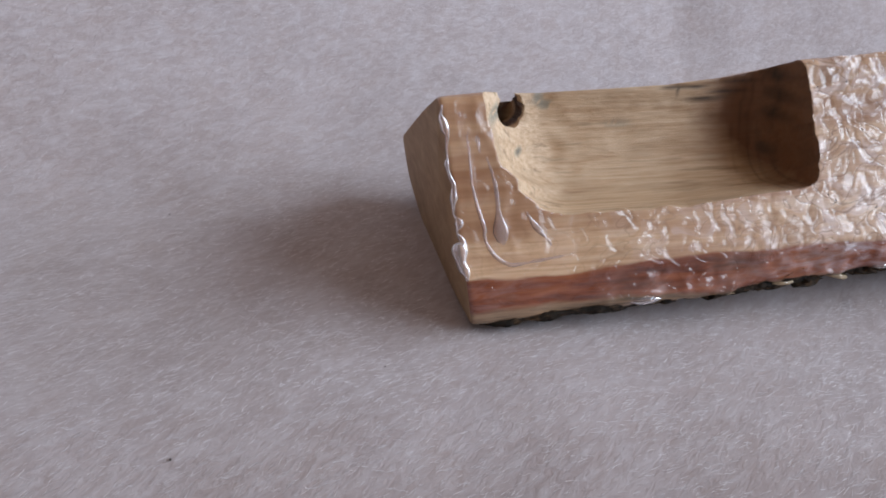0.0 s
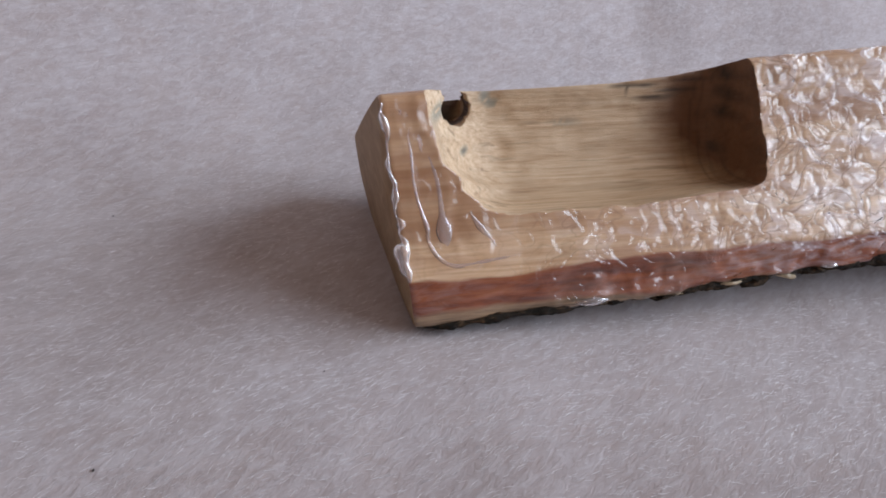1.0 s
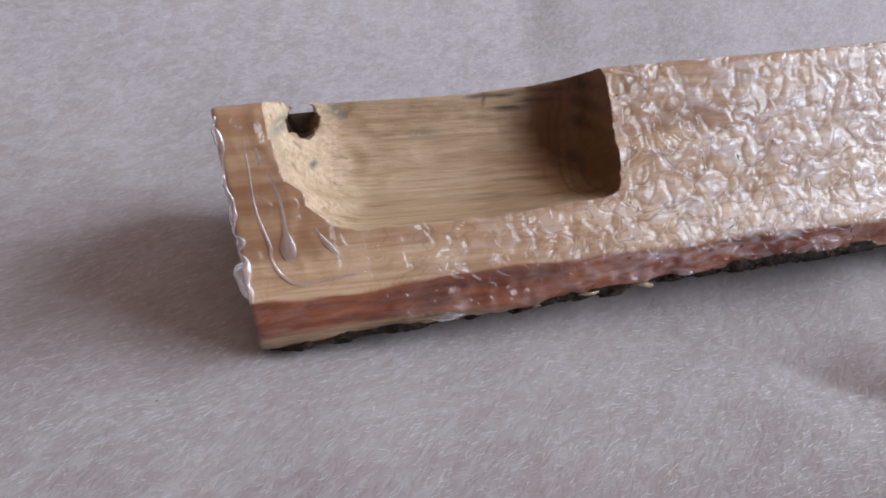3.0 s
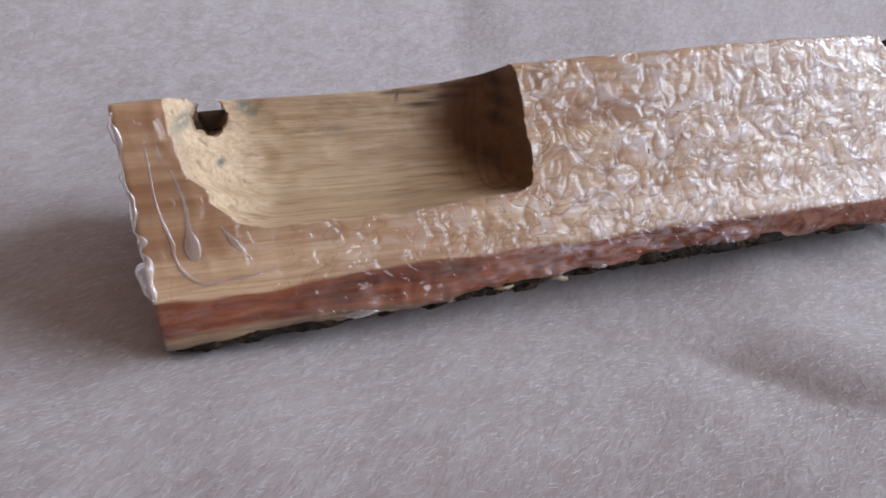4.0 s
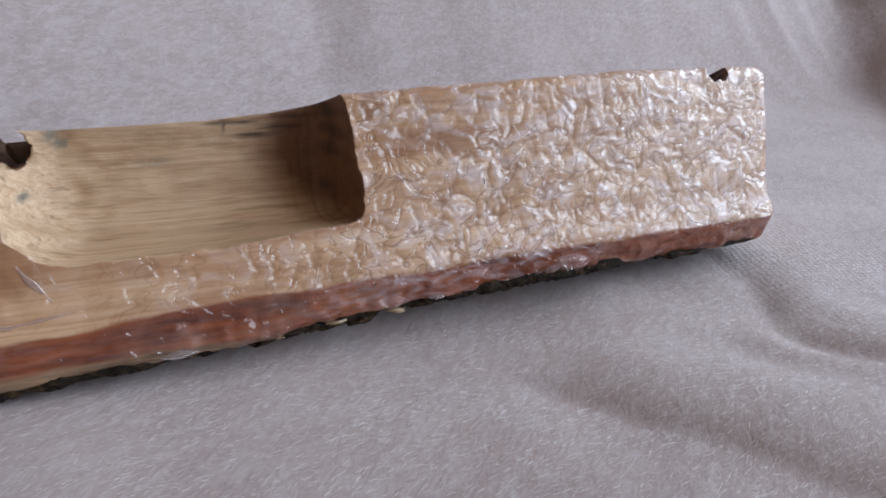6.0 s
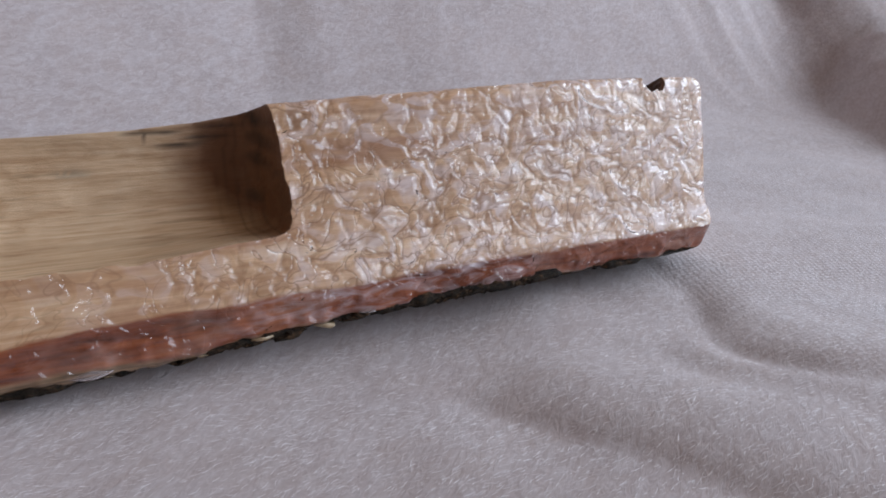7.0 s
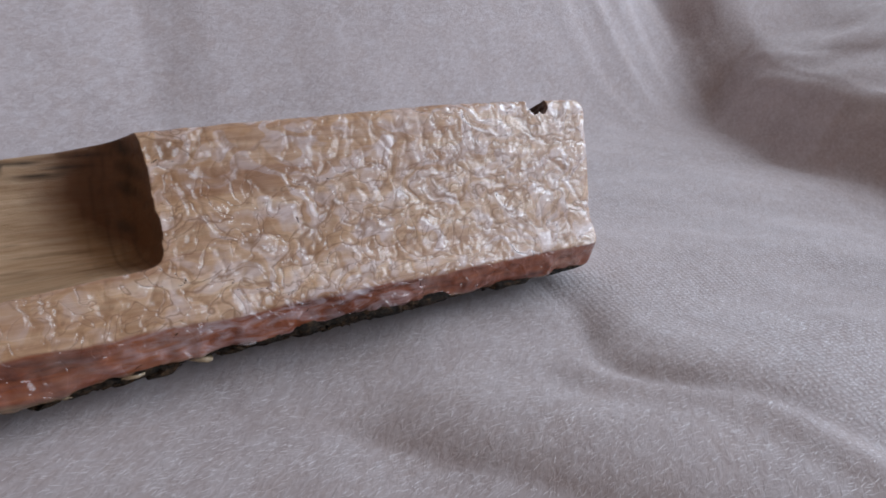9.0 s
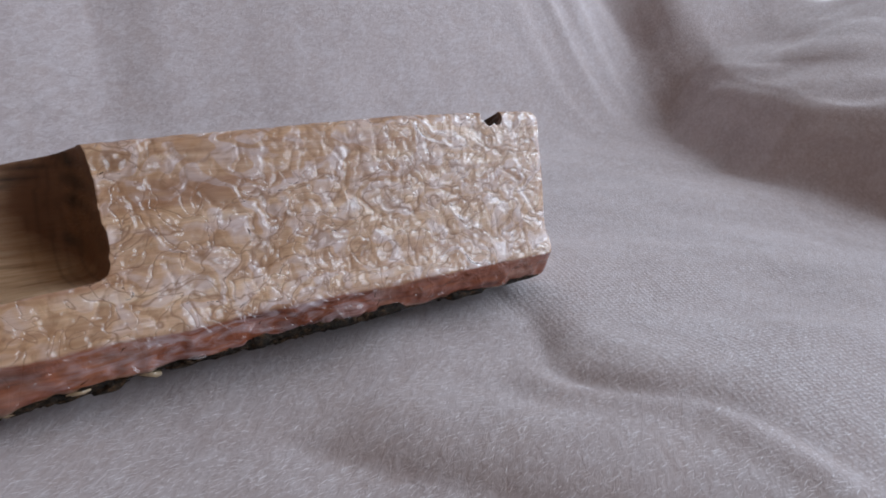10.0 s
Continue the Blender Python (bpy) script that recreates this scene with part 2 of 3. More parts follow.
slab("floor", (-1.8, -2.0, -0.85), (1.22, 1.6, -0.75), M_TABLE)
slab("ceiling", (-1.8, -2.0, 1.6), (1.22, 1.6, 1.7), M_WALL)
slab("wall_west", (-1.8, -2.0, -0.75), (-1.7, 1.6, 1.6), M_WALL)
slab("wall_north", (-1.7, 1.5, -0.75), (1.12, 1.6, 1.6), M_WALL)
slab("wall_south", (-1.7, -2.0, -0.75), (1.12, -1.9, 1.6), M_WALL)
slab("wall_east", (1.12, -2.0, -0.75), (1.22, 1.6, 0.11), M_WALL)
slab("wall_east_head", (1.12, -2.0, 1.09), (1.22, 1.6, 1.6), M_WALL)
slab("wall_east_south", (1.12, -2.0, 0.11), (1.22, -1.08, 1.09), M_WALL)
slab("wall_east_north", (1.12, 0.52, 0.11), (1.22, 1.6, 1.09), M_WALL)
slab("table_top", (-0.65, -0.55, -0.085), (0.63, 0.45, -0.045), M_TABLE)


# ---- the fleece cloth ----
def cloth_height(x, y):
    """Height in millimetres of the cloth at x, y in millimetres."""
    x, y = np.asarray(x, float), np.asarray(y, float)
    h = 1.6 * (vnoise(x / 46, y / 38, 3) - 0.5) + 0.7 * (vnoise(x / 15, y / 13, 4) - 0.5)
    h -= 2.0 * smooth(5, 45, x) * (1 - smooth(95, 130, x)) * smooth(-45, -12, y) * (1 - smooth(2, 14, y))
    # the front of the cloth climbs gently along the branch
    h += (0.108 * (np.clip(x, -170, 165) - 88) - 0.035 * np.clip(70 - x, 0, 220)) * (1 - smooth(-62, -14, y))
    # shallow fold in front and the step of the cloth beside the branch: a crisp valley, a soft shoulder
    foot1 = 102 - (y + 30) * 0.55 + 3 * (vnoise(y / 9, x / 50, 11) - 0.5)
    h += 2.0 * crisp(foot1, foot1 + 15, x) * smooth(-98, -72, y) * (1 - smooth(-28, -10, y)) * (1 - smooth(foot1 + 18, foot1 + 44, x))
    foot2 = 153 + 5 * vnoise(y / 11, x / 60, 12) + 17 * (1 - np.exp(-(((y + 35) / 20) ** 2)))
    h += (1.0 + 2.2 * smooth(-80, -40, y)) * crisp(foot2, foot2 + 13 + 12 * vnoise(y / 16, x / 50, 14), x) * (1 - 0.8 * smooth(-8, 60, y))
    h += 1.5 * vnoise(y / 12, x / 40, 13) * smooth(foot2 - 15, foot2 - 5, x) * (1 - smooth(foot2 - 5, foot2 + 2, x)) * (1 - smooth(-22, -8, y))
    h += 1.2 * np.sin((y + 0.35 * x) / 13 + 2 * vnoise(x / 40, y / 40, 15)) * smooth(190, 240, x) * (1 - smooth(60, 110, y))
    # the cloth climbs behind, drawn forward on the side away from the window
    y0 = 118 - 0.30 * np.clip(110 - x, 0, 420) + 0.08 * np.clip(x - 110, 0, 320)
    s = 7 * np.logaddexp(0, (y - y0) / 7)
    back = np.where(s < 44, s * s * 1.45 / 88, 1.45 * (s - 22))
    u = x - 131 - 0.14 * (y - 150)
    ripple = 2.2 * (vnoise(x / 55, y / 160, 7) - 0.5) + 1.9 * np.clip((u + 17) / 17, 0, 1) * np.exp(-np.maximum(u, 0) / 60)
    lean = x + 0.55 * (y - 160)
    ripple += smooth(330, 385, lean) * (4.0 * (vnoise(lean / 17, y / 140, 8) - 0.5) + 2.0 * (vnoise(lean / 8, y / 90, 16) - 0.5))
    back = back + ripple * smooth(8, 44, s)
    # the far end turns its side from the window and falls in flat folds
    x1 = 424 + 0.85 * np.clip(y - 138, 0, 30) - 0.55 * np.clip(138 - y, 0, 76) + 0.15 * np.maximum(62 - y, 0) + 7 * (vnoise(y / 22, x / 90, 17) - 0.5)
    q = 3 * np.logaddexp(0, (x - x1) / 3)
    side = 40 * smooth(3, 44, q) + 0.42 * np.maximum(q - 40, 0)
    side = side + 0.6 * np.sin(side / 2.4 + y / 18 + 3 * vnoise(x / 25, y / 25, 18)) * smooth(6, 14, side) + 4.0 * (vnoise(x / 30, y / 26, 9) - 0.5) * smooth(8, 40, q)
    return h + np.maximum(back, 0) * (1 - 0.25 * smooth(390, 450, x)) + side * (1 - smooth(60, 160, s))


def axis(lo, fine_lo, fine_hi, hi, fine, coarse):
    a = np.arange(lo, fine_lo, coarse)
    b = np.arange(fine_lo, fine_hi, fine)
    c = np.arange(fine_hi, hi + coarse, coarse)
    return np.concatenate([a, b, c])


gx, gy = axis(-600, -150, 480, 600, 2.0, 12), axis(-500, -110, 240, 330, 2.0, 15)
X, Y = np.meshgrid(gx, gy)
Z = np.minimum(cloth_height(X, Y), 330)
ny, nx = X.shape
idx = np.arange(nx * ny).reshape(ny, nx)
faces = np.stack([idx[:-1, :-1], idx[:-1, 1:], idx[1:, 1:], idx[1:, :-1]], -1).reshape(-1, 4)
cloth = new("fleece_cloth", mesh_from("fleece_cloth", np.stack([X, Y, Z], -1).reshape(-1, 3) / 1000, faces, [M_FLEECE]))
weave = cloth.data.attributes.new("knit", "FLOAT", "POINT")
weave.data.foreach_set("value", (0.03 + 0.30 * smooth(150, 200, X) * (1 - smooth(60, 110, Y)) * (1 - smooth(300, 345, X))).reshape(-1).astype(np.float32))
thick = cloth.modifiers.new("thickness", "SOLIDIFY")
thick.thickness, thick.offset = 0.0015, -1
tagged(cloth, "pale lilac-grey fleece cloth, softly folded, rising behind", "cloth", kind="structure")


def fibres(name, count, box, seed, length, lift, width=(0.025, 0.07), mat=None):
    """Short curled fibres lying on the cloth, joined into one mesh."""
    rng = np.random.default_rng(seed)
    x = rng.uniform(box[0], box[1], count)
    y = rng.uniform(box[2], box[3], count)
    clump = vnoise(x / 3.5, y / 3.5, 21) + 0.5 * vnoise(x / 11, y / 9, 22)
    keep = clump + rng.uniform(0, 1.0, count) > 1.05
    inside = (x > -6) & (x < 188) & (y > 3) & (y < 66)
    x, y = x[keep & ~inside], y[keep & ~inside]
    n = len(x)
    ang = np.radians(np.interp(x, [-80, 0, 60, 130], [30, 22, 6, -4])) + rng.normal(0, 0.30, n) + 0.45 * (vnoise(x / 22, y / 22, 23) - 0.5)
    ln = rng.uniform(*length, n)
    curl = rng.normal(0, 0.20, n)
    up = rng.uniform(*lift, n)
    w = rng.uniform(*width, n)
    pts = []
    px, py = x.copy(), y.copy()
    for k, rise in enumerate((0.02, 0.7, 1.0, 0.75)):
        pts.append(np.stack([px, py, np.minimum(cloth_height(px, py), 330) + rise * up], -1))
        a = ang + curl * (k - 1)
        px, py = px + np.cos(a) * ln / 3, py + np.sin(a) * ln / 3
    side = np.stack([-np.sin(ang), np.cos(ang), np.zeros(n)], -1)
    top = np.array([0, 0, 1.0])
    verts = []
    for k, p in enumerate(pts):
        r = (w * (1.0, 1.1, 0.9, 0.35)[k])[:, None]
        verts += [p + side * r, p - side * r, p + top * r * 0.14]
    verts = np.stack(verts, 1).reshape(-1, 3) / 1000
    base = np.arange(n)[:, None] * 12
    quads = []
    for k in range(3):
        for a, b in ((1, 2), (2, 0)):
            quads.append(base + np.array([3 * k + a, 3 * k + b, 3 * k + 3 + b, 3 * k + 3 + a]))
    return mesh_from(name, verts, np.concatenate(quads), [mat or M_FIBRE], False)


for box, count, seed, length, lift in (
    ((-95, 215, -95, 22), 22000, 1, (0.7, 2.0), (0.005, 0.03)),
    ((-110, 0, 0, 125), 11000, 2, (0.7, 2.0), (0.01, 0.04)),
    ((185, 330, -60, 110), 5000, 3, (0.6, 1.6), (0.02, 0.06)),
    ((-150, 330, 60, 200), 12000, 4, (0.8, 2.2), (0.01, 0.04)),
):
    tagged(new("fleece_pile", fibres("fleece_pile", count, box, seed, length, lift)), "short pale curled fibres of the fleece", "fleece pile", kind="stuff")


for box, count, seed in (((-95, 215, -95, 10), 32000, 11), ((-120, 0, 10, 130), 8000, 12), ((186, 300, -70, 110), 2500, 13)):
    loose = fibres("loose_fibres", count, box, seed, (0.5, 1.9), (0.012, 0.05), (0.026, 0.062), M_STRAND)
    tagged(new("loose_fibres", loose), "loose white strands lying on the fleece", "loose fibres", kind="stuff")


# ---- the carved branch ----
LEN = 185.0


def along(x, pairs):
    return np.interp(x, [p[0] for p in pairs], [p[1] for p in pairs])


def section(x):
    """Corner points (y, z) of the cross-section at x, in millimetres, from the lower front edge round over the top."""
    s = x / LEN
    gz = along(x, [(0, 1.8), (20, 3.0), (50, 3.8), (76, 6.0), (104, 6.6), (127, 7.2), (185, 8.0)])
    fz = along(x, [(0, 11.0), (21, 11.0), (33, 12.6), (60, 13.5), (110, 14.5), (185, 15.0)])
    ty = along(x, [(0, 15.5), (40, 20), (75, 21.5), (110, 19.5), (185, 19.5)])
    tz = along(x, [(0, 42.2), (40, 43), (75, 45.2), (100, 47.0), (140, 49.3), (185, 49.8)])
    uz = along(x, [(0, 35.6), (8, 37.2), (10, 37.3), (47, 38.0), (60, 39.2), (70, 41.0), (77, 42.0), (110, 43.0), (185, 44.5)])
    bz = along(x, [(0, 0.0), (110, 0.3), (150, 1.6), (185, 3.0)])
    my = along(x, [(0, 6.4), (110, 7.4), (185, 7.0)])
    return [(0.3 + 3.2 * s, gz), (2.4, fz), (my, fz + 5.6), (ty - 2.2, tz - 5.0), (ty - 0.6, tz - 1.2), (ty + 1.6, tz - 0.1), (31, uz), (45, uz - along(x, [(0, 7.0), (40, 5.0)])), (along(x, [(0, 66.5), (60, 58)]), along(x, [(0, 17.6), (60, 21.0)])), (along(x, [(0, 70.5), (60, 61)]), along(x, [(0, 15.2), (60, 17.5)])), (along(x, [(0, 67), (60, 60.5)]), 6), (54, bz + 0.6), (40, bz - 0.2), (20, bz - 0.2), (8, 0.5 * gz + 0.4 * bz)]


def resample(pts, steps):
    out = []
    for i, (p, n) in enumerate(zip(pts, steps)):
        q = pts[(i + 1) % len(pts)]
        for k in range(n):
            f = k / n
            out.append((p[0] + (q[0] - p[0]) * f, p[1] + (q[1] - p[1]) * f))
    return np.array(out)


STEPS = [16, 14, 56, 9, 6, 22, 12, 12, 5, 10, 8, 10, 14, 12, 10]
RING = sum(STEPS)
FIRST = np.cumsum([0] + STEPS)


def ring_at(x):
    r = resample(section(x), STEPS)
    for _ in range(5):
        r = 0.5 * r + 0.25 * (np.roll(r, 1, 0) + np.roll(r, -1, 0))
    return r


xs = np.concatenate([[0, 0.25, 0.6], np.arange(1.0, LEN - 3.3, 0.42), LEN - np.array([3.0, 2.4, 1.8, 1.3, 0.9, 0.55, 0.3, 0.12, 0.03, 0.0])])
R = np.stack([ring_at(x) for x in xs])
N = np.roll(R, -1, 1) - np.roll(R, 1, 1)
N = np.stack([-N[..., 1], N[..., 0]], -1)
N /= np.linalg.norm(N, axis=-1, keepdims=True)
seg = np.linalg.norm(np.roll(R, -1, 1) - R, axis=-1)
S = np.cumsum(seg, 1) - seg - seg[:, : FIRST[1]].sum(1)[:, None]
XX = np.repeat(xs[:, None], RING, 1)

# relief of the wrinkled varnish
wx = XX + 5.5 * (vnoise(XX / 6, S / 6, 31) - 0.5) + 2.2 * (vnoise(XX / 2.4, S / 2.4, 32) - 0.5)
ws = S + 5.5 * (vnoise(XX / 6, S / 6, 33) - 0.5) + 2.2 * (vnoise(XX / 2.4, S / 2.4, 34) - 0.5)
cell = 2 * vnoise(wx / 5.2, ws / 4.2, 35) - 1
cell2 = 2 * vnoise(wx / 2.6, ws / 2.3, 36) - 1
groove = np.exp(-((cell / 0.085) ** 2)) + 0.6 * np.exp(-((cell2 / 0.11) ** 2)) + 0.8 * np.exp(-(((2 * vnoise(wx / 9, ws / 7, 47) - 1) / 0.05) ** 2))
swell = vnoise(XX / 9, S / 7, 37) - 0.5
amount = 0.16 + 0.84 * smooth(22, 80, XX)
rough = (0.45 * smooth(-13, -10, S) + 0.55 * smooth(-4, 0, S)) * (1 - smooth(38, 44, S))
relief = 0.42 * rough * amount * (0.20 * np.abs(cell) ** 0.6 + 0.12 * np.abs(cell2) ** 0.6 + 0.30 * swell - 0.16 * groove)
film = rough * amount * groove
edge_x = 73.5 + 0.10 * (S - 20)
comb = np.sin((XX - edge_x + 0.6 * (wx - XX)) * 2 * math.pi / 1.9) * smooth(1, 2.5, XX - edge_x) * (1 - smooth(6, 11, XX - edge_x))
fold = 1 - np.abs(2 * vnoise(wx / 7.5 + ws / 11, ws / 5.0 - wx / 14, 45) - 1)
wide_amount = 0.30 + 0.36 * smooth(14, 30, XX) + 0.34 * smooth(40, 75, XX)
gel = rough * wide_amount * (0.55 * np.abs(cell) ** 0.8 + 0.34 * np.abs(cell2) ** 0.8 + 0.55 * fold ** 2 + 0.5 * swell + 0.14 * comb)
gel += 0.16 * rough * amount * np.exp(-(((2 * vnoise(wx / 3.4 + 40, ws / 2.8, 48) - 1) / 0.10) ** 2))
gel += rough * (0.08 + 0.28 * smooth(14, 34, XX)) * (vnoise(wx / 2.2, ws / 1.6, 46) - 0.5)
# runs of varnish down the near end
jit = 3.0 * (vnoise(XX / 30, S / 6, 38) - 0.5)
run = np.exp(-((XX - 8.2 + jit - 0.12 * (20 - S)) / 0.8) ** 2) + 0.8 * np.exp(-((XX - 3.0 + 0.7 * jit) / 0.7) ** 2) * vnoise(XX / 9, S / 4, 39) + 0.7 * np.exp(-((XX - 13.0 + 0.3 * (S - 10) + 1.2 * jit) / 0.9) ** 2) * smooth(4, 9, S)
film = np.clip(film, 0, 1.2)
pad = np.hypot(np.maximum(np.abs(XX - 9.5 + 0.10 * (S - 15) + 0.5 * jit) - 2.2, 0), np.maximum(np.abs(S - 21) - 14.5, 0)) - 3.2
gel = gel + 0.45 * np.exp(-((pad / 0.5) ** 2)) + 0.4 * (1 - smooth(-0.6, 0.4, pad))
gel = gel + 0.22 * run * smooth(2, 6, S) * (1 - smooth(33, 37, S))
relief += 0.12 * run * smooth(2, 6, S) * (1 - smooth(33, 37, S))
# wavering front edge and coarse back
lowband = 1 - smooth(-4, 0, S)
front = (np.arange(RING) < FIRST[2])[None, :]
relief += front * lowband * (0.25 + 0.75 * smooth(12, 45, XX)) * (1.7 * (vnoise(XX / 6, S / 5, 41) - 0.5) + 0.7 * (vnoise(XX / 2, S / 2, 42) - 0.5))
rear = (np.arange(RING) >= FIRST[7])[None, :]
relief += rear * 0.9 * (vnoise(XX / 6, S / 5, 43) - 0.5)
end_fade = smooth(0, 1.5, XX) * (1 - smooth(LEN - 3.5, LEN - 0.5, XX))
inset = np.concatenate([[0.020, 0.008, 0.002], np.zeros(len(xs) - 13), [0.003, 0.009, 0.018, 0.030, 0.043, 0.060, 0.078, 0.097, 0.118, 0.14]])
P2 = R + N * (relief * end_fade)[..., None]
P2 = P2 + (P2.mean(1, keepdims=True) - P2) * inset[:, None, None]
YY, ZZ = P2[..., 0], P2[..., 1]
left = (1 - smooth(0, 30, XX)) * (-0.088 * ZZ - 0.050 * YY)
right = smooth(150, LEN, XX) * 0.07 * (ZZ - 13) + smooth(176, LEN, XX) * 0.5 * (vnoise(YY / 6, ZZ / 6, 44) - 0.5)
V = np.stack([XX + left + right, YY, ZZ], -1)
nr = len(xs)
vi = np.arange(nr * RING).reshape(nr, RING)
nxt = np.roll(vi, -1, 1)
quads = np.stack([vi[:-1], vi[1:], nxt[1:], nxt[:-1]], -1).reshape(-1, 4)
verts = list(V.reshape(-1, 3) / 1000)
faces = [tuple(q) for q in quads]
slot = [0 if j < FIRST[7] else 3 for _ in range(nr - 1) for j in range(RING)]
for ring, flip in ((vi[0], False), (vi[-1], True)):
    c = len(verts)
    verts.append(np.mean([verts[i] for i in ring], 0))
    for a, b in zip(ring, np.roll(ring, -1)):
        faces.append((c, b, a) if flip else (c, a, b))
        slot.append(0 if flip else 2)


def bare_mesh(name, verts, faces, slots):
    me = mesh_from(name, verts, faces, [M_FACE, M_POCKET, M_END, M_BARK])
    me.polygons.foreach_set("material_index", np.array(slots, dtype=np.int32))
    bm = bmesh.new()
    bm.from_mesh(me)
    bmesh.ops.recalc_face_normals(bm, faces=bm.faces[:])
    bm.to_mesh(me)
    bm.free()
    return me


branch = new("carved_branch", bare_mesh("carved_branch", verts, faces, slot))
for key, field in (("film", film), ("gel", gel)):
    layer = branch.data.attributes.new(key, "FLOAT", "POINT")
    layer.data.foreach_set("value", np.concatenate([field.reshape(-1), [0, 0]]).astype(np.float32))


def hollow_cutter():
    """The solid that is scooped out of the front: a gentle run-in at one end, a steep round wall at the other."""
    deep = [(5.0, 20.4), (8.6, 20.6), (13.5, 19.2), (19.0, 18.8), (24.0, 21.5), (27.6, 27.0), (29.4, 33.0), (30.2, 39.0), (30.6, 50.0)]
    deep = resample(deep + [(31, 60)], [10, 10, 10, 10, 10, 10, 10, 10, 10, 0])
    for _ in range(12):
        deep[1:-1] = 0.5 * deep[1:-1] + 0.25 * (deep[2:] + deep[:-2])
    t = np.linspace(0, 1, len(deep))
    shell = np.stack([3.0 + 10.0 * t ** 1.1, 19.5 + 30.5 * t], -1)
    stations = np.concatenate([np.linspace(-3, 26, 46), np.linspace(26.6, 65, 60), 65.4 + 9.0 * np.sin(np.linspace(0.03, 1, 26) * math.pi / 2)])
    rows, outer = [], []
    for x in stations:
        z = shell[:, 1]
        x0 = np.interp(z, [19, 22.4, 27, 33, 40, 44], [14.5, 11.4, 9.0, 4.8, 1.6, 0.6]) + 1.6 * (vnoise(z / 2.2, 0 * z, 53) - 0.5)
        run_in = np.interp(z, [19, 24, 31], [7.0, 14.0, 20.0])
        k = 1.0 - (1 - np.clip((x - x0) / run_in, -0.25, 1)) ** 2.4
        k = np.where(x < x0, np.maximum((x - x0) * 0.14, -0.15), k)
        end = np.interp(z, [19, 21, 23, 26, 30, 44], [63, 66.5, 70.0, 72.4, 73.2, 72.4]) + 1.1 * (vnoise(z / 1.9, 0 * z + 4, 54) - 0.5)
        e = np.clip((x - (end - 7)) / 7.0, 0, 1.3)
        k = np.where(e < 1, k * (1 - np.clip(e, 0, 1) ** 3.2) ** (1 / 2.4), np.maximum(-(e - 1) * 1.2, -0.2))
        lift = np.interp(x, [20, 45, 60, 70], [0, 0.3, 1.6, 2.2]) * (1 - smooth(26, 34, z))
        pts = shell + (deep + np.stack([0 * lift, lift], -1) - shell) * k[:, None]
        wob = 0.8 * (vnoise(x / 8 + 0 * z, z / 3, 51) - 0.5) + 0.6 * (vnoise(x / 3 + 0 * z, z / 1.1, 52) - 0.5) * (1 - smooth(18, 40, x)) + 0.3 * (vnoise(x / 2.5 + 0 * z, z / 1.2, 52) - 0.5)
        wob = wob + 0.7 * np.abs(np.sin(z / 2.6 + 0.4)) * smooth(63, 67, x)
        pts[:, 0] += wob * smooth(0.05, 0.4, k)
        pts[:, 1] += (1.5 * (vnoise(x / 3.2 + 0 * z, 0 * z, 55) - 0.5) + 0.7 * (vnoise(x / 1.1 + 0 * z, 0 * z, 56) - 0.5)) * (1 - smooth(20.2, 22.0, pts[:, 1])) * (1 - smooth(7, 10.5, pts[:, 0]))
        rows.append(np.stack([np.full(len(z), x), pts[:, 0], pts[:, 1]], -1))
        outer.append(np.stack([np.full(len(z), x), shell[:, 0] - 14, shell[:, 1] + 3], -1))
    a, b = np.array(rows), np.array(outer)
    n, m = a.shape[:2]
    loop = np.concatenate([a, b[:, ::-1]], 1)
    ids = np.arange(n * 2 * m).reshape(n, 2 * m)
    nx2 = np.roll(ids, -1, 1)
    f = [tuple(q) for q in np.stack([ids[:-1], nx2[:-1], nx2[1:], ids[1:]], -1).reshape(-1, 4)]
    f += [tuple(ids[0][::-1]), tuple(ids[-1])]
    return bare_mesh("cutter", loop.reshape(-1, 3) / 1000, f, [1] * len(f))


def drill(centre, way, radius, length, seed):
    bm = bmesh.new()
    bmesh.ops.create_cone(bm, cap_ends=True, segments=28, radius1=radius, radius2=radius * 0.92, depth=length)
    bmesh.ops.subdivide_edges(bm, edges=[e for e in bm.edges if abs(e.verts[0].co.z - e.verts[1].co.z) > length / 2], cuts=8)
    for v in bm.verts:
        v.co += v.co.normalized() * radius * 0.34 * (noise.noise(v.co * 0.6 + Vector((seed, 0, 0))))
    m = Vector(way).to_track_quat("Z", "Y").to_matrix().to_4x4()
    bmesh.ops.transform(bm, matrix=Matrix.Translation(centre) @ m, verts=bm.verts)
    bmesh.ops.scale(bm, vec=(0.001,) * 3, verts=bm.verts)
    bmesh.ops.recalc_face_normals(bm, faces=bm.faces[:])
    me = bpy.data.meshes.new("cutter")
    bm.to_mesh(me)
    bm.free()
    for mt in (M_FACE, M_POCKET, M_END, M_BARK):
        me.materials.append(mt)
    me.polygons.foreach_set("material_index", np.ones(len(me.polygons), dtype=np.int32))
    return me


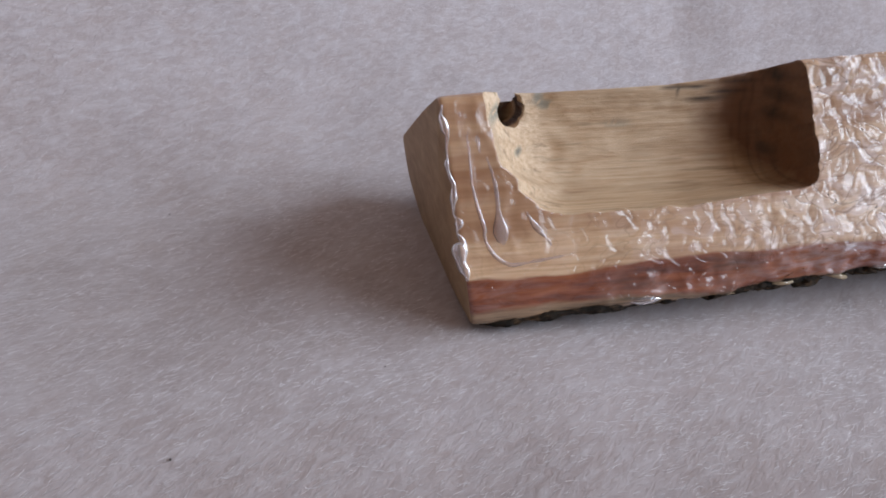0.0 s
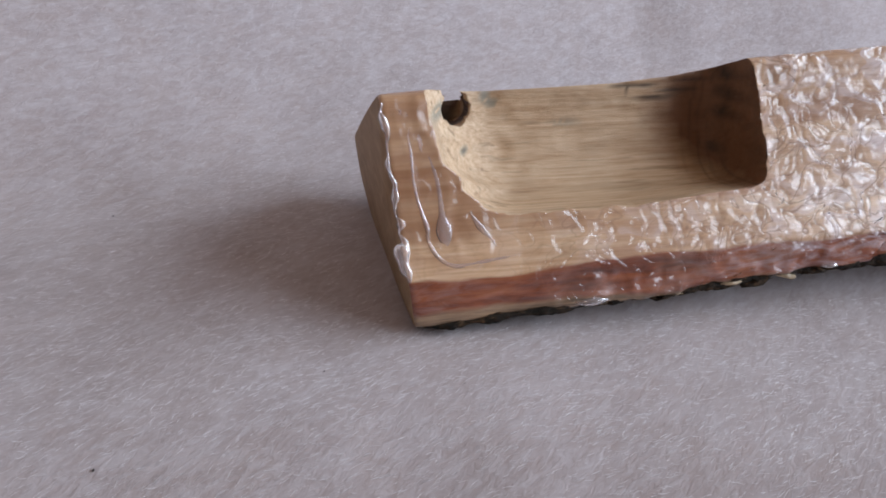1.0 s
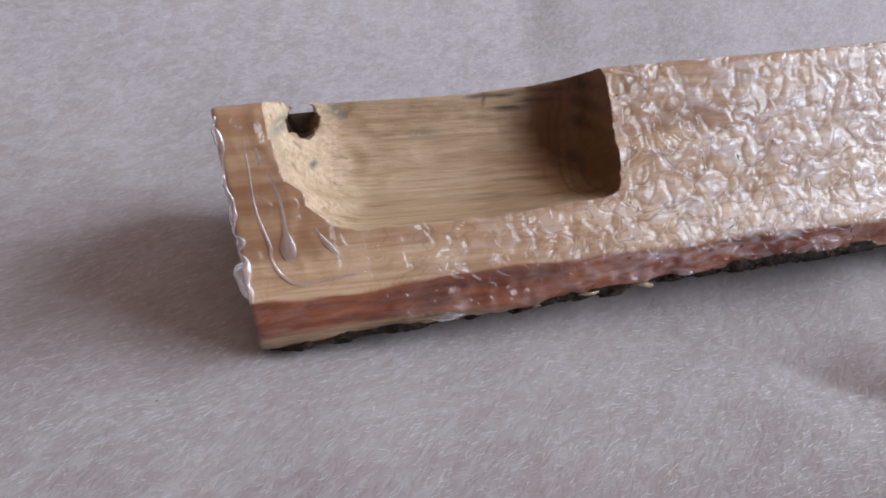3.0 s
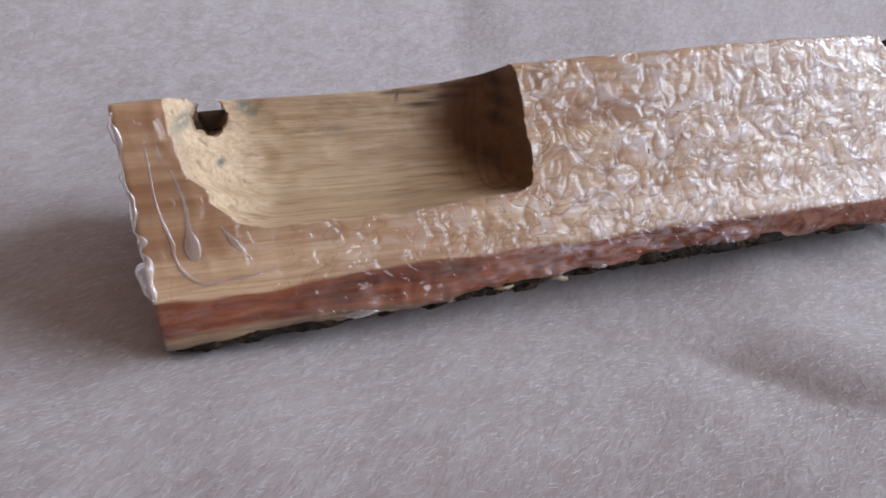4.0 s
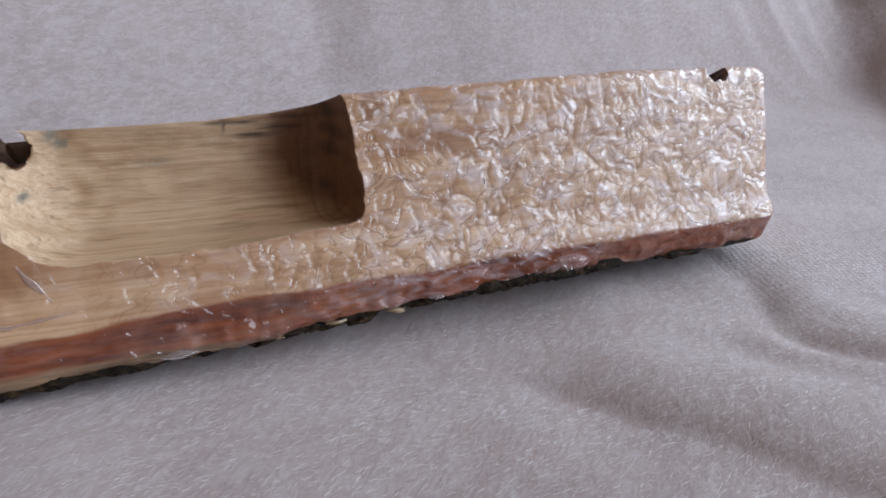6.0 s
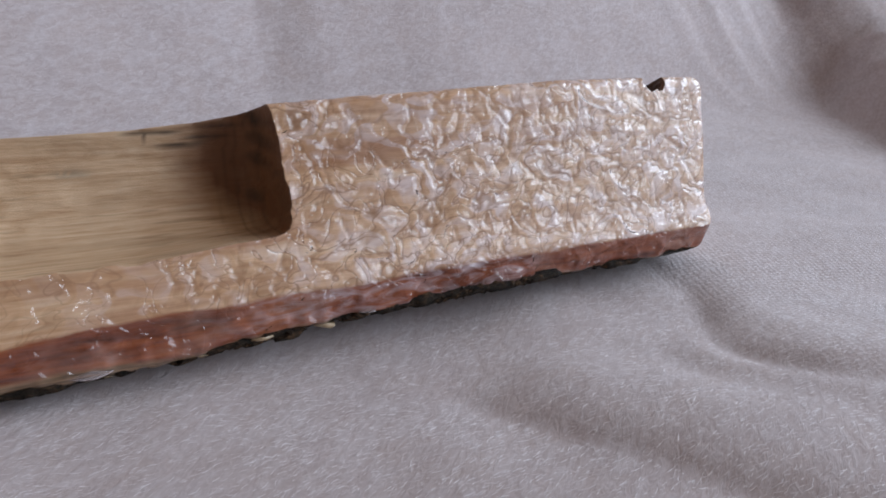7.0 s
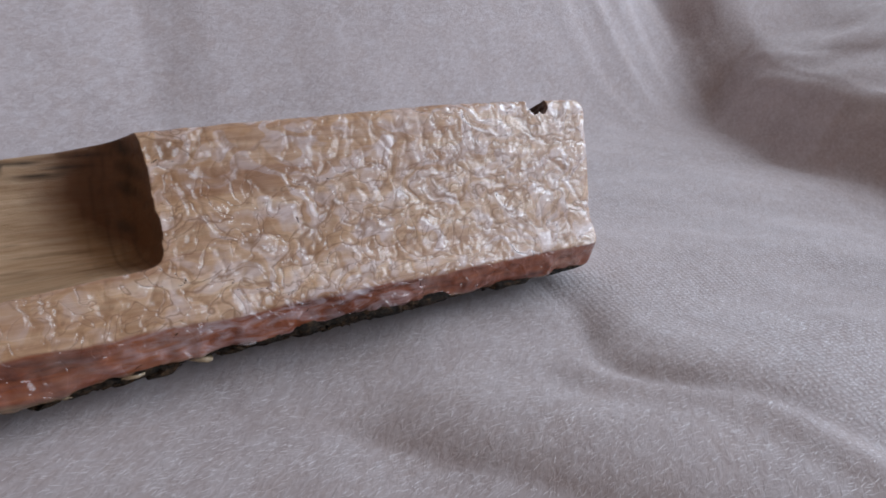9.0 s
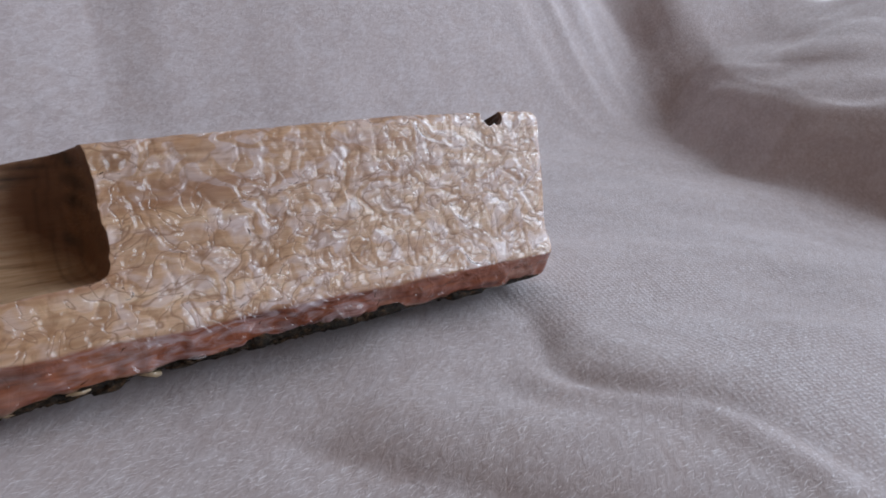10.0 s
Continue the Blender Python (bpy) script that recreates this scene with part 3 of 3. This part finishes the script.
cutters = [hollow_cutter(), drill((12.3, 30.5, 34.5), (0.10, 1, -0.28), 3.4, 24, 1), drill((10.9, 34, 39.4), (0.0, 1, -0.12), 2.7, 34, 5), drill((170.0, 20.5, 49.2), (0.32, 0.80, -0.50), 3.8, 26, 9)]
for me in cutters:
    tool = new("cutter", me)
    mod = branch.modifiers.new("cut", "BOOLEAN")
    mod.operation, mod.solver, mod.object = "DIFFERENCE", "EXACT", tool
    bpy.context.view_layer.update()
    done = bpy.data.meshes.new_from_object(branch.evaluated_get(bpy.context.evaluated_depsgraph_get()))
    branch.modifiers.clear()
    branch.data = done
    bpy.data.objects.remove(tool)
branch.data.name = "carved_branch"

# where the red band, the stains, the mould and the painted shade lie
co = np.empty(len(branch.data.vertices) * 3)
branch.data.vertices.foreach_get("co", co)
co = co.reshape(-1, 3) * 1000
cx, cy, cz = co.T
edge_z = along(cx, [(0, 11.0), (21, 11.0), (33, 12.6), (60, 13.5), (110, 14.5), (185, 15.0)])
top_z = along(cx, [(75, 45.2), (100, 47.0), (140, 49.3), (185, 49.8)])
low_z = along(cx, [(0, 1.8), (20, 3.0), (50, 3.8), (76, 6.0), (104, 6.6), (127, 7.2), (185, 8.0)])
strip = np.where(cy < 12, cz - edge_z + 0.4, 5.0)
rim = np.where(cy < 12, low_z + 2.4 * (1 - smooth(15, 60, cx)) + 0.6 - cz, -5.0)
# brown stain deepened with painted shade towards the steep end wall
stain_shade = 0.9 * smooth(44, 70, cx) * smooth(15, 30, cz) + 0.25 * smooth(60, 72, cx)


# inside of both drilled holes, where the shade is put into the colour
tunnel = np.maximum((np.hypot(cx - 12.6 + 0.1 * (cy - 34), cz - 34.8 + 0.25 * (cy - 30.4)) < 4.2) & (cy > 30.8), (np.hypot(cx - 170.6 - 0.4 * (cy - 21), cz - 47 + 0.6 * (cy - 21)) < 4.6) & (cy > 21.0))
stain_shade = np.where(tunnel, 1.2, stain_shade)


def spot(x, z, rx, rz):
    return np.exp(-(((cx - x) / rx) ** 2 + ((cz - z) / rz) ** 2) ** 2)


mould = 0.85 * np.clip(spot(18.6, 37, 1.2, 1.5) + spot(20.3, 35.4, 1.6, 1.0) + spot(7.5, 37.5, 2.6, 1.5) + 0.8 * spot(11.3, 35.0, 1.1, 1.6) + spot(13.1, 28.2, 1.0, 0.8) + 0.5 * spot(36, 31, 3.5, 0.8), 0, 1) * (vnoise(cx / 0.8, cz / 0.8, 61) > 0.2)
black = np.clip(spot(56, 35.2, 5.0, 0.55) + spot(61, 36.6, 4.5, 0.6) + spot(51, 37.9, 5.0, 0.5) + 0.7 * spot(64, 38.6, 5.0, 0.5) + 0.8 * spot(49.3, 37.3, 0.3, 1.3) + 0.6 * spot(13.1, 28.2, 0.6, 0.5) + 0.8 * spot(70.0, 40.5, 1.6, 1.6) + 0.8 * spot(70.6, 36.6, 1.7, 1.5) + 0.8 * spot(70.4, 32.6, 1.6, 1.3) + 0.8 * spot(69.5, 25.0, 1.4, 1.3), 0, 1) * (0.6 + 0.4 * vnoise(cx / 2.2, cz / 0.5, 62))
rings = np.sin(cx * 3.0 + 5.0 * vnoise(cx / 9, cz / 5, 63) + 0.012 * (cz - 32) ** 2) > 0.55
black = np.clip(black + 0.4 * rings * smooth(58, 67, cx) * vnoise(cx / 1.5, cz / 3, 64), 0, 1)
# the painted lilac reflection grows stronger along the branch
for name, values in (("strip", strip), ("rim", rim), ("stain_shade", stain_shade), ("mould", mould), ("black", np.where(tunnel, 0.55, black)), ("crinkle", (0.17 + 0.28 * smooth(14, 32, cx) + 0.55 * smooth(38, 72, cx)) * (1 - 0.8 * smooth(-11, -6, cz - top_z) * smooth(78, 86, cx) * (1 - smooth(112, 150, cx)))), ("sheen_area", 0.12 + 0.30 * smooth(25, 45, cx) + 0.58 * smooth(50, 92, cx)), ("amber", 0.75 * (1 - smooth(10, 19, cx)) * smooth(13, 19, cz) + (1 - smooth(12, 17, cx)) * (0.5 * np.exp(-(((cz - 29 - 0.1 * cx) / 0.9) ** 2)) + 0.4 * np.exp(-(((cz - 25.6) / 0.8) ** 2)) * (1 - smooth(4, 8, cx)) + 0.3 * np.exp(-(((cz - 35) / 0.6) ** 2))) + 0.5 * smooth(74, 80, cx) * (1 - smooth(92, 108, cx)) * np.exp(-(((cz - 38) / 3.5) ** 2))), ("veil", 0.10 + 0.12 * (1 - smooth(5, 22, cx)) + 0.75 * smooth(48, 80, cx) * (1 - smooth(112, 135, cx)))):
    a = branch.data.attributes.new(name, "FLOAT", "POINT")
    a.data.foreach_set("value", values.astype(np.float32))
tagged(branch, "half branch with a carved hollow, coated in wrinkled clear varnish", "carved wood")


# ---- parts of the branch ----
def lump(seed, size, squash, amp, detail=2):
    bm = bmesh.new()
    bmesh.ops.create_icosphere(bm, subdivisions=detail, radius=1)
    for v in bm.verts:
        k = 1 + amp * noise.noise(v.co * 1.7 + Vector((seed * 3.1, seed, 0))) + 0.5 * amp * noise.noise(v.co * 4.3 + Vector((seed, 0, seed)))
        v.co = Vector((v.co.x * squash[0], v.co.y * squash[1], v.co.z * squash[2])) * k * size
    return bm


def bm_mesh(name, bm, mat, soft=True):
    me = bpy.data.meshes.new(name)
    bm.to_mesh(me)
    bm.free()
    me.materials.append(mat)
    if soft:
        me.shade_smooth()
    return me


rnd = random.Random(7)
bark_meshes = [bm_mesh("bark_flake", lump(i, 0.001, (1.7, 0.8, 0.5), 1.1), M_BARK, False) for i in range(10)]
rind_meshes = [bm_mesh("rind_sliver", lump(i + 20, 0.001, (2.3, 0.8, 0.30), 1.0), M_RIND) for i in range(4)]


def bark_strip(x0, x1):
    """A rugged crust along the lower front edge."""
    bx = np.arange(x0, x1, 0.35)
    rings = []
    for v in bx:
        p = section(v)[0]
        thick = 0.5 + 0.6 * float(smooth(20, 60, v) * (1 - smooth(140, 172, v)))
        thick *= 0.15 + 1.7 * float(vnoise(v / 4, 0.3, 81)) ** 1.3
        a = np.linspace(0, 2 * math.pi, 22, endpoint=False)
        r = 0.22 + thick * (0.55 + 0.9 * vnoise(v / 2.6 + 0 * a, np.cos(a) * 2.7 + 5, 82) * 1.2 + 0.7 * (vnoise(v / 0.7 + 0 * a, np.sin(a) * 3.5 + 9, 83) - 0.5))
        knob = 0.45 * float(smooth(88, 104, v) * (1 - smooth(124, 136, v)))
        r = np.minimum(r * (1 + knob), 1.25 + knob)
        r *= min(1.0, 0.15 + (v - x0) / 3, 0.15 + (x1 - v) / 3)
        rings.append(np.stack([v + 0.4 * (vnoise(a * 3, v + 0 * a, 84) - 0.5), p[0] + 0.9 + 0.8 * float(smooth(20, 46, v) * (1 - smooth(76, 86, v))) + 1.25 * r * np.cos(a), p[1] - 0.15 + 0.7 * float(smooth(80, 90, v) * (1 - smooth(132, 140, v))) + 0.95 * r * np.sin(a)], -1))
    vv = np.array(rings)
    m, k = vv.shape[:2]
    ids = np.arange(m * k).reshape(m, k)
    nx3 = np.roll(ids, -1, 1)
    f = [tuple(q) for q in np.stack([ids[:-1], nx3[:-1], nx3[1:], ids[1:]], -1).reshape(-1, 4)] + [tuple(ids[0][::-1]), tuple(ids[-1])]
    return mesh_from("bark_crust", vv.reshape(-1, 3) / 1000, f, [M_BARK])


for bx0, bx1 in ((1.5, 44), (46, 80), (83, 137), (148, 178)):
    part("bark_crust", bark_strip(bx0, bx1), branch, "black rugged bark crust")
x = 6.0
while x < 176:
    p = section(x)[0]
    k = (0.55 + 0.9 * smooth(20, 60, x) * (1 - smooth(128, 150, x)) + 0.8 * math.exp(-(((x - 116) / 8) ** 2))) * rnd.uniform(0.45, 1.1)
    knot = smooth(84, 92, x) * (1 - smooth(130, 138, x))
    k *= 1 - 0.35 * knot
    if rnd.random() < 0.30 + 0.5 * knot and not (138 < x < 147):
        ob = part("bark_flake", rnd.choice(bark_meshes), branch, "")
        ob.matrix_basis = pose((x) / 1000, (p[0] + 1.0 - 0.7 * knot + rnd.uniform(-0.3, 0.5)) / 1000, (p[1] - 0.5 + knot * rnd.uniform(0.4, 1.6) + rnd.uniform(-0.4, 0.2)) / 1000, rnd.uniform(-40, 40), rnd.uniform(-14, 14), rnd.uniform(-14, 14)) @ Matrix.Scale(k, 4)
    if rnd.random() < (0.13 if 28 < x < 78 else 0.04) and x < 80:
        ob = part("rind_sliver", rnd.choice(rind_meshes), branch, "pale rind sliver")
        ob.matrix_basis = pose(x / 1000, (p[0] + 1.3) / 1000, (p[1] - 0.45 + rnd.uniform(-0.4, 0.3)) / 1000, rnd.uniform(-25, 25), rnd.uniform(-9, 9), rnd.uniform(-8, 8)) @ Matrix.Scale(k, 4)
    x += rnd.uniform(0.7, 1.7)


def face_point(x, f):
    """A point of the front face at x; f runs from the lower edge (0) to the upper one (1)."""
    s = section(x)
    a, b, c = s[1], s[2], s[4]
    (y, z) = (a[0] + (b[0] - a[0]) * f / 0.18, a[1] + (b[1] - a[1]) * f / 0.18) if f < 0.18 else (b[0] + (c[0] - b[0]) * (f - 0.18) / 0.82, b[1] + (c[1] - b[1]) * (f - 0.18) / 0.82)
    slope = (1 - smooth(0, 30, x)) * (-0.088 * z - 0.050 * y)
    return Vector((x + slope, y, z))


def resin_run(name, path, radii, flat=0.5, label=""):
    """A bead of clear varnish along a path of points, in millimetres, lying on the face."""
    out = Vector((0, -0.9, 0.42))
    verts, faces = [], []
    n = len(path)
    for i, (p, r) in enumerate(zip(path, radii)):
        t = (path[min(i + 1, n - 1)] - path[max(i - 1, 0)]).normalized()
        s = t.cross(out).normalized()
        o = s.cross(t).normalized()
        if o.dot(out) < 0:
            o = -o
        for k in range(10):
            a = 2 * math.pi * k / 10
            verts.append((p + s * r * math.cos(a) + o * r * flat * (math.sin(a) + 0.25)) / 1000)
    for i in range(n - 1):
        for k in range(10):
            faces.append((i * 10 + k, i * 10 + (k + 1) % 10, (i + 1) * 10 + (k + 1) % 10, (i + 1) * 10 + k))
    faces += [tuple(range(9, -1, -1)), tuple((n - 1) * 10 + k for k in range(10))]
    return part(name, mesh_from(name, verts, faces, [M_RESIN]), branch, label)


def wavy(x0, f0, x1, f1, wave, n=40, seed=0):
    pts = []
    for i in range(n):
        t = i / (n - 1)
        pts.append(face_point(x0 + (x1 - x0) * t + wave * math.sin(5 * t + seed), f0 + (f1 - f0) * t))
    return pts


def drop_radii(n, thin, fat, where=0.85, width=0.13):
    return [max(0.05, (thin + (fat - thin) * math.exp(-((i / (n - 1) - where) / width) ** 2)) * min(1, i / 3, (n - 1 - i) / 2 + 0.1)) for i in range(n)]


resin_run("varnish_drip", wavy(6.6, 0.72, 8.6, 0.16, 0.5), drop_radii(40, 0.45, 1.5), 0.26, "clear teardrop of varnish")
resin_run("varnish_drip", wavy(6.2, 0.97, 6.0, 0.62, 0.4, seed=2), drop_radii(40, 0.3, 0.6, 0.5, 0.3), 0.28, "clear run of varnish")
resin_run("varnish_drip", wavy(4.0, 0.95, 3.6, 0.55, 0.3, seed=1), drop_radii(40, 0.3, 0.6, 0.3, 0.2), 0.28, "clear run of varnish")
resin_run("varnish_drip", wavy(12.6, 0.36, 16.4, 0.14, 0.3, seed=3), drop_radii(40, 0.2, 0.6, 0.5, 0.2), 0.28, "clear run of varnish")
loop = [face_point(x, f) for x, f in [(3.2 + 1.6 * i / 30 + 0.4 * math.sin(i / 4), 0.95 - 0.72 * i / 30) for i in range(30)] + [(9.5 - 4.7 * math.cos(a * math.pi / 36), 0.23 - 0.17 * math.sin(a * math.pi / 36)) for a in range(19)] + [(9.5 + 0.5 * i, 0.06 + 0.0015 * i) for i in range(1, 22)]]
resin_run("varnish_lip", loop, [0.12 + 0.30 * float(vnoise(i / 5.0, 0.8, 75)) if i < 66 else 0.06 for i in range(len(loop))], 0.6, "clear raised outline of a varnish run")
lip = [face_point(0.1 + 1.1 * (float(vnoise(i / 4.5, 0.2, 73)) - 0.5), 1.0 - i / 79) for i in range(80)]
resin_run("varnish_lip", lip, [0.10 + 1.15 * float(vnoise(i / 4.0, 0.5, 71)) ** 2 + (0.8 * math.exp(-((i - 68) / 5) ** 2)) for i in range(80)], 0.8, "clear beaded lip of varnish")
tip = [face_point(LEN - 0.9 + 0.5 * float(vnoise(i / 5, 0.4, 76)), 0.98 - 0.74 * i / 69) + Vector((0.5 - 0.3 * i / 69, 0.9, 0)) for i in range(70)]
resin_run("varnish_lip", tip, [0.15 + 0.25 * float(vnoise(i / 6.0, 0.5, 77)) for i in range(70)], 0.7, "clear beaded lip of varnish")
for gx0, gx1, r in ((31, 38, 0.9), (84, 89, 0.6)):
    pts = []
    for i in range(16):
        xx = gx0 + (gx1 - gx0) * i / 15
        q = section(xx)[0]
        pts.append(Vector((xx, q[0] + 0.1, q[1] + 0.9)))
    resin_run("varnish_blob", pts, [max(0.1, r * math.sin(math.pi * (i + 0.4) / 16)) for i in range(16)], 0.8, "clear blob of varnish")


# ---- dark specks on the cloth ----
speck_mesh = bm_mesh("lint_speck", lump(3, 0.00024, (1.2, 0.8, 0.6), 0.5, 1), M_BARK)
for sx, sy, k in ((-52.5, -22.5, 1.0), (-17.5, -6.5, 0.6), (-64.5, 62, 0.9), (6, -14, 0.5)):
    ob = new("lint_speck", speck_mesh)
    ob.matrix_world = pose(sx / 1000, sy / 1000, (float(cloth_height(sx, sy)) + 0.22) / 1000, 0, 0, sx * 9) @ Matrix.Scale(k, 4)
    tagged(ob, "tiny dark speck of lint on the fleece", "lint speck", "specks on the cloth")
